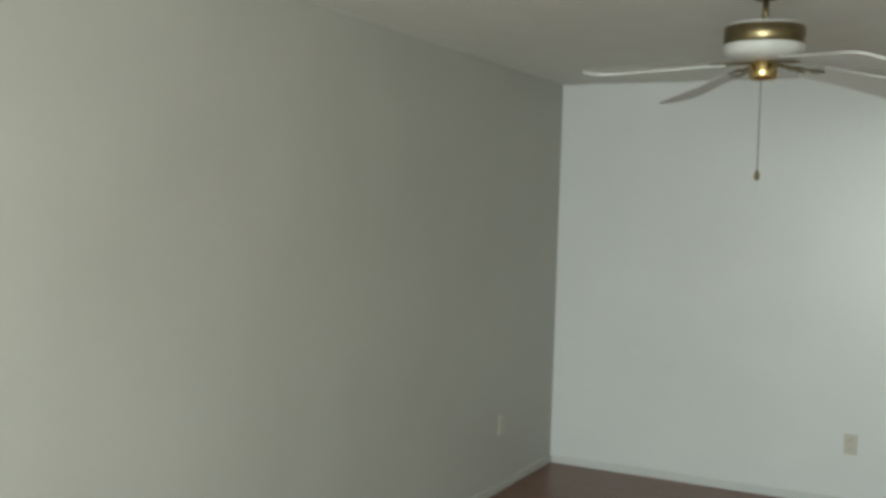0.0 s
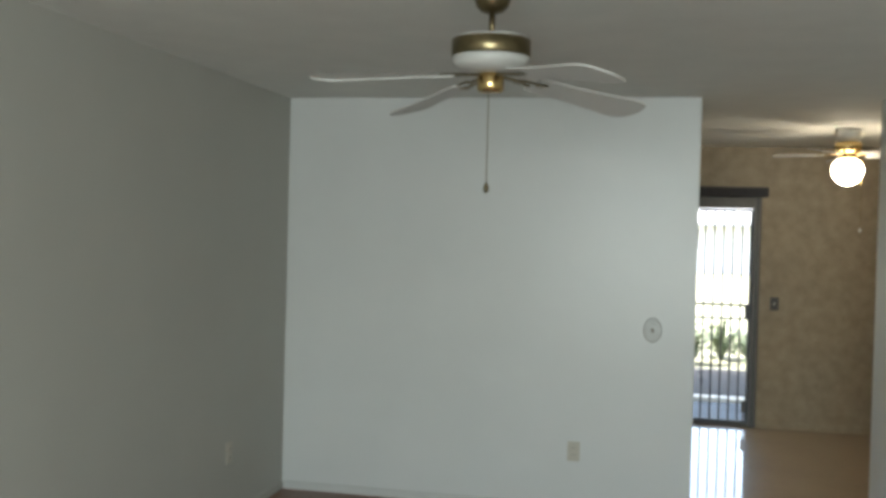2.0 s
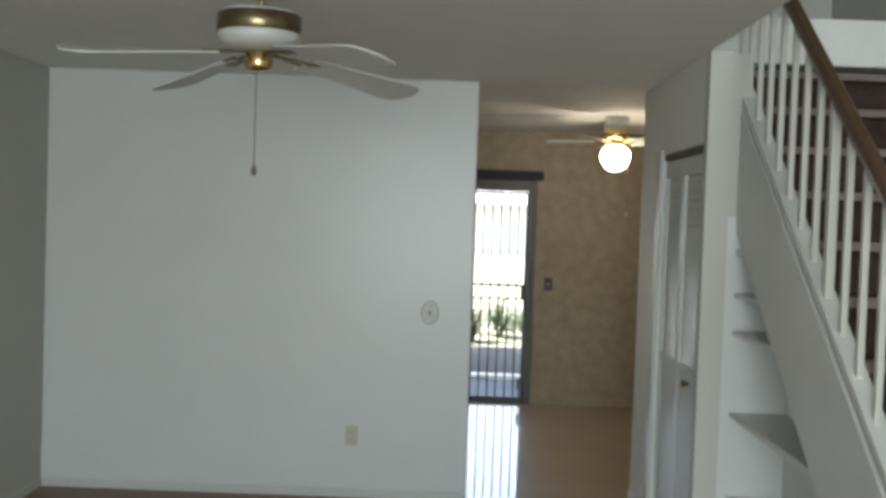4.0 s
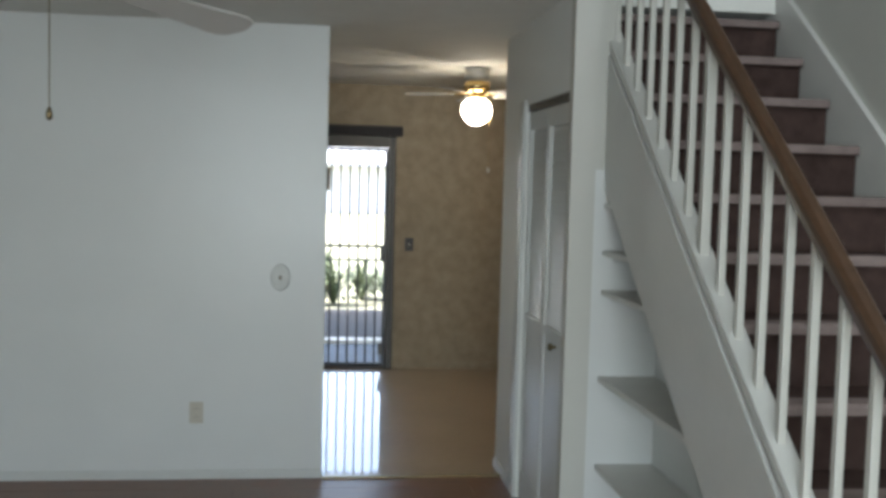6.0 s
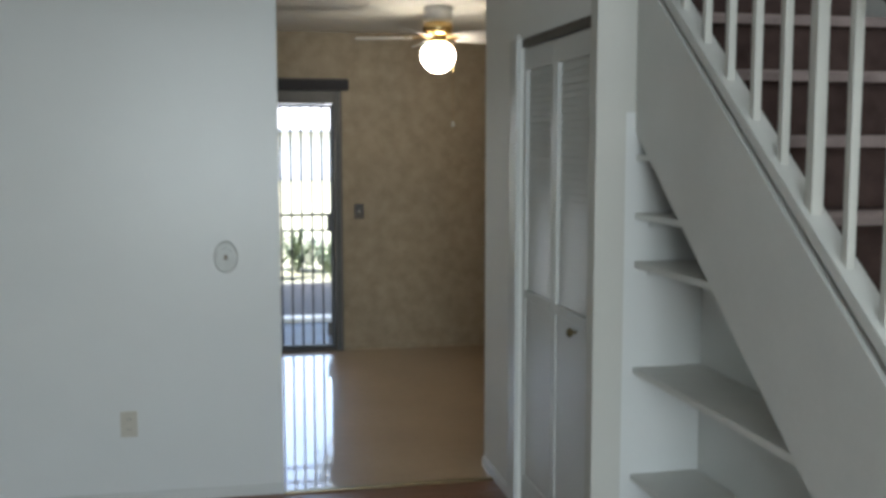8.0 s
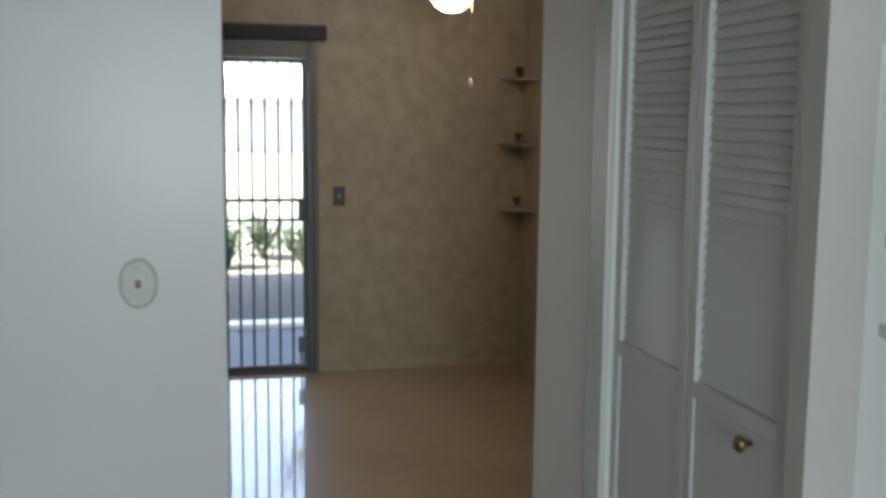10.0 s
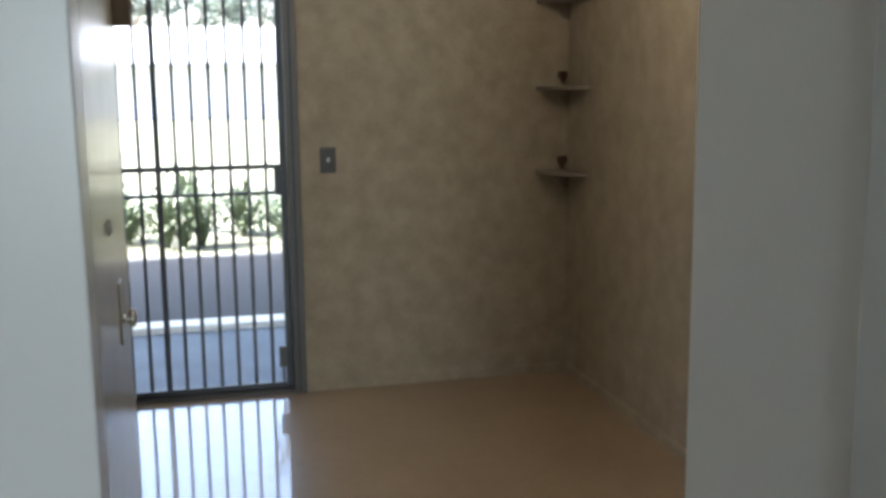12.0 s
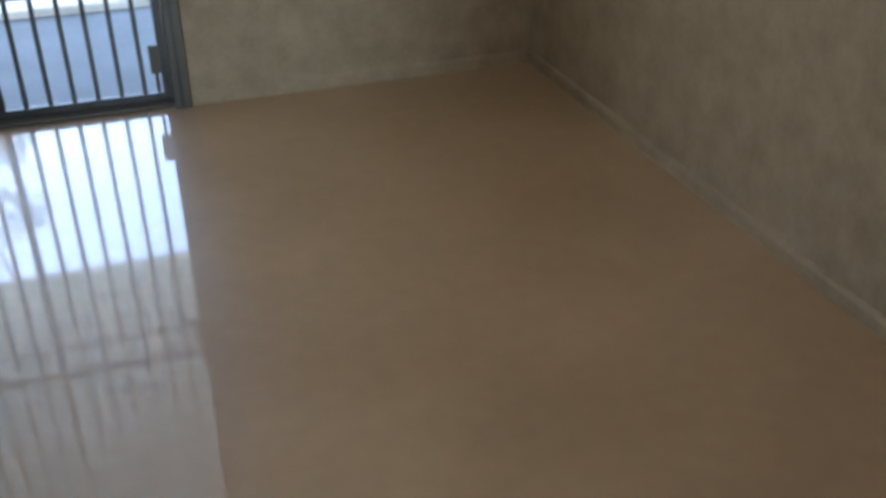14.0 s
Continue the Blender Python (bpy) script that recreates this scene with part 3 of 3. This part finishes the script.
setting("wall_house", boxes((-3, 1.2, DY, DY + 0.12, 0, 5.3), (DX + 0.1, 7, DY, DY + 0.12, 0, 5.3), (1.2, DX + 0.1, DY + 0.101, DY + 0.12, 2.0, 5.3), (1.2, GX0 - 0.04, DY + 0.101, DY + 0.12, 0, 2.0), (GX1 + 0.06, DX + 0.1, DY + 0.101, DY + 0.12, 0, 2.0)), STUCCO, "white stucco rear house wall", "wall")
setting("roof_house", boxes((-3, 7, -8.3, DY + 0.2, 5.3, 5.4)), ROOF, "pale grey flat house roof", "roof")

rng = random.Random(7)


def leaves(bm, centre, radii, n, size):
    """A cloud of small bent leaves inside an ellipsoid, denser towards its skin."""
    for _ in range(n):
        d = Vector((rng.gauss(0, 1), rng.gauss(0, 1), rng.gauss(0, 1))).normalized() * rng.uniform(0.45, 1.0)
        p = Vector(centre) + Vector((d.x * radii[0], d.y * radii[1], d.z * radii[2]))
        q = Euler((rng.uniform(0, 6.3), rng.uniform(-0.9, 0.9), rng.uniform(0, 6.3))).to_matrix()
        l = size * rng.uniform(0.6, 1.4)
        v = [bm.verts.new(p + q @ Vector(c)) for c in ((0, 0, 0), (l * 0.5, l * 0.22, l * 0.1), (l, 0, 0), (l * 0.5, -l * 0.22, l * 0.1))]
        bm.faces.new(v)


def shrub(at, h, spread, n):
    """A clump of arching strap leaves with a few leafy sprigs."""
    s = thing("shrub", at, "sunlit green shrub with arching strap leaves", "shrub", "shrubs along the court")
    bm = bmesh.new()
    for _ in range(n):
        a, reach, up, w = rng.uniform(0, 6.3), rng.uniform(0.3, 1) * spread, rng.uniform(0.55, 1) * h, rng.uniform(0.012, 0.028)
        side = Vector((-math.sin(a), math.cos(a), 0)) * w
        last = None
        for k in range(6):
            u = k / 5
            p = Vector((math.cos(a) * reach * u, math.sin(a) * reach * u, up * (1.75 * u - 0.95 * u * u)))
            pair = (bm.verts.new(p - side * (1 - 0.85 * u)), bm.verts.new(p + side * (1 - 0.85 * u)))
            if last:
                bm.faces.new((last[0], last[1], pair[1], pair[0]))
            last = pair
    part("strap_leaves", bm, LEAF, s)
    bm = bmesh.new()
    leaves(bm, (0, 0, h * 0.4), (spread * 0.8, spread * 0.8, h * 0.4), n * 3, 0.07)
    part("foliage", bm, LEAF, s)
    return s


for k in range(34):
    shrub((0.2 + k * 0.19 + rng.uniform(-0.15, 0.15), 8.5 + rng.uniform(-0.4, 1.2), -0.1), rng.uniform(0.45, 0.95), rng.uniform(0.3, 0.55), 40)


def tree(at, height, crown_r, clumps, label, leaf=0.16):
    t = thing("tree", at, label, "tree", "trees beyond the court")
    bm = bmesh.new()
    tube(bm, (0, 0, -0.05), (0.1, 0, height * 0.5), 0.16, 10, 0.1)
    tips = []
    for k in range(7):
        a = k * 0.9 + rng.uniform(-0.3, 0.3)
        tip = Vector((math.cos(a) * crown_r * 0.7, math.sin(a) * crown_r * 0.7, height * rng.uniform(0.62, 0.95)))
        tube(bm, (0.1, 0, height * rng.uniform(0.38, 0.5)), tip, 0.06, 7, 0.015)
        tips.append(tip)
    part("trunk", bm, BARK, t)
    bm = bmesh.new()
    for k in range(clumps):
        c = rng.choice(tips) + Vector((rng.uniform(-1, 1), rng.uniform(-1, 1), rng.uniform(-0.6, 0.8))) * crown_r * 0.35
        r = crown_r * rng.uniform(0.15, 0.3)
        leaves(bm, c, (r, r, r * 0.7), 120, leaf)
    part("crown", bm, TREELEAF, t)
    return t


tree((0.1, 13.5, -0.1), 7.4, 2.3, 15, "sparse green tree on the lawn beyond the court")
tree((7.5, 19.0, -0.1), 7.0, 3.0, 30, "leafy green tree beside the pale building")
tree((-6.5, 21.0, -0.1), 7.5, 3.2, 30, "leafy green tree beside the pale building")


def far_house(at, w, d, h):
    b = thing("house", at, "long pale stucco house with a grey shingle roof", "house")
    part("wall", boxes((-w / 2, w / 2, 0, d, 0, h)), STUCCO, b)
    part("roof", prism([(-0.6, h - 0.05), (d / 2, h + 1.7), (d + 0.6, h - 0.05), (d + 0.6, h - 0.2), (-0.6, h - 0.2)], "x", -w / 2 - 0.5, w / 2 + 0.5), ROOF, b)
    for k in (0, 3, 4):
        x = -w / 2 + (k + 0.7) * w / 5.2
        wd = part("window", boxes((x - 0.7, x + 0.7, -0.03, 0.02, 0.9, 2.0)), TRIM, b)
        part("pane", boxes((x - 0.62, x - 0.03, -0.04, -0.032, 0.98, 1.92), (x + 0.03, x + 0.62, -0.04, -0.032, 0.98, 1.92)), WINDARK, wd)
    return b


far_house((12.0, 45.0, -0.1), 70, 8, 2.5)
for k, x in enumerate((-6.0, -1.0, 3.0, 6.5, 10.5, 15.0)):
    tree((x, 57.0 + 2.0 * (k % 2), -0.1), 7.6 + 0.7 * (k % 3), 3.8, 44, "broad green tree behind the pale house", 0.27)

# carport roof running out from the house over the court
cp = thing("carport", (2.0, DY + 0.13, -0.06), "flat carport roof on slim white posts behind the house", "carport")
part("roof", boxes((-7, 8, 0, 4.4, 3.06, 3.2), bevel=0.01), SOFFIT, cp, "pale roof deck with bluish light put into its colour")
for x in (-6.5, -3.2, 4.6, 7.5):
    part("post", boxes((x - 0.05, x + 0.05, 4.2, 4.3, 0, 3.06)), TRIM, cp)

# ---- laminate floor boards of the living room ----
floor = setting("floor", boxes((-0.12, RX, BY, 0.0, -0.05, -0.006)), JOINTSHADE, "red-brown wood laminate living room floor", "floor")
PW, PL = 0.19, 1.25
meshes = {}


def plank(x0, x1, y0, y1):
    key = (round(x1 - x0, 3), round(y1 - y0, 3))
    if key not in meshes:
        bm = bmesh.new()
        w, d = key
        g = 0.0012
        box(bm, g, w - g, g, d - g, -0.006, 0.0)
        for v in bm.verts:
            if v.co.z > -0.001:
                v.co.x += 0.0012 if v.co.x < w / 2 else -0.0012
                v.co.y += 0.0012 if v.co.y < d / 2 else -0.0012
        bmesh.ops.recalc_face_normals(bm, faces=bm.faces)
        me = bpy.data.meshes.new("plank")
        bm.to_mesh(me)
        bm.free()
        me.materials.append(PLANK)
        meshes[key] = me
    ob = new("plank", meshes[key])
    ob.parent = floor
    ob.location = (x0, y0, 0)


row = 0
y = 0.0
while y > BY + 0.01:
    y0 = max(BY, y - PW)
    x = -((row * 0.47) % PL)
    while x < RX - 0.01:
        xa, xb = max(x, 0.0), min(x + PL, RX)
        if xb - xa > 0.02:
            plank(xa, xb, y0, y)
        x += PL
    y -= PW
    row += 1
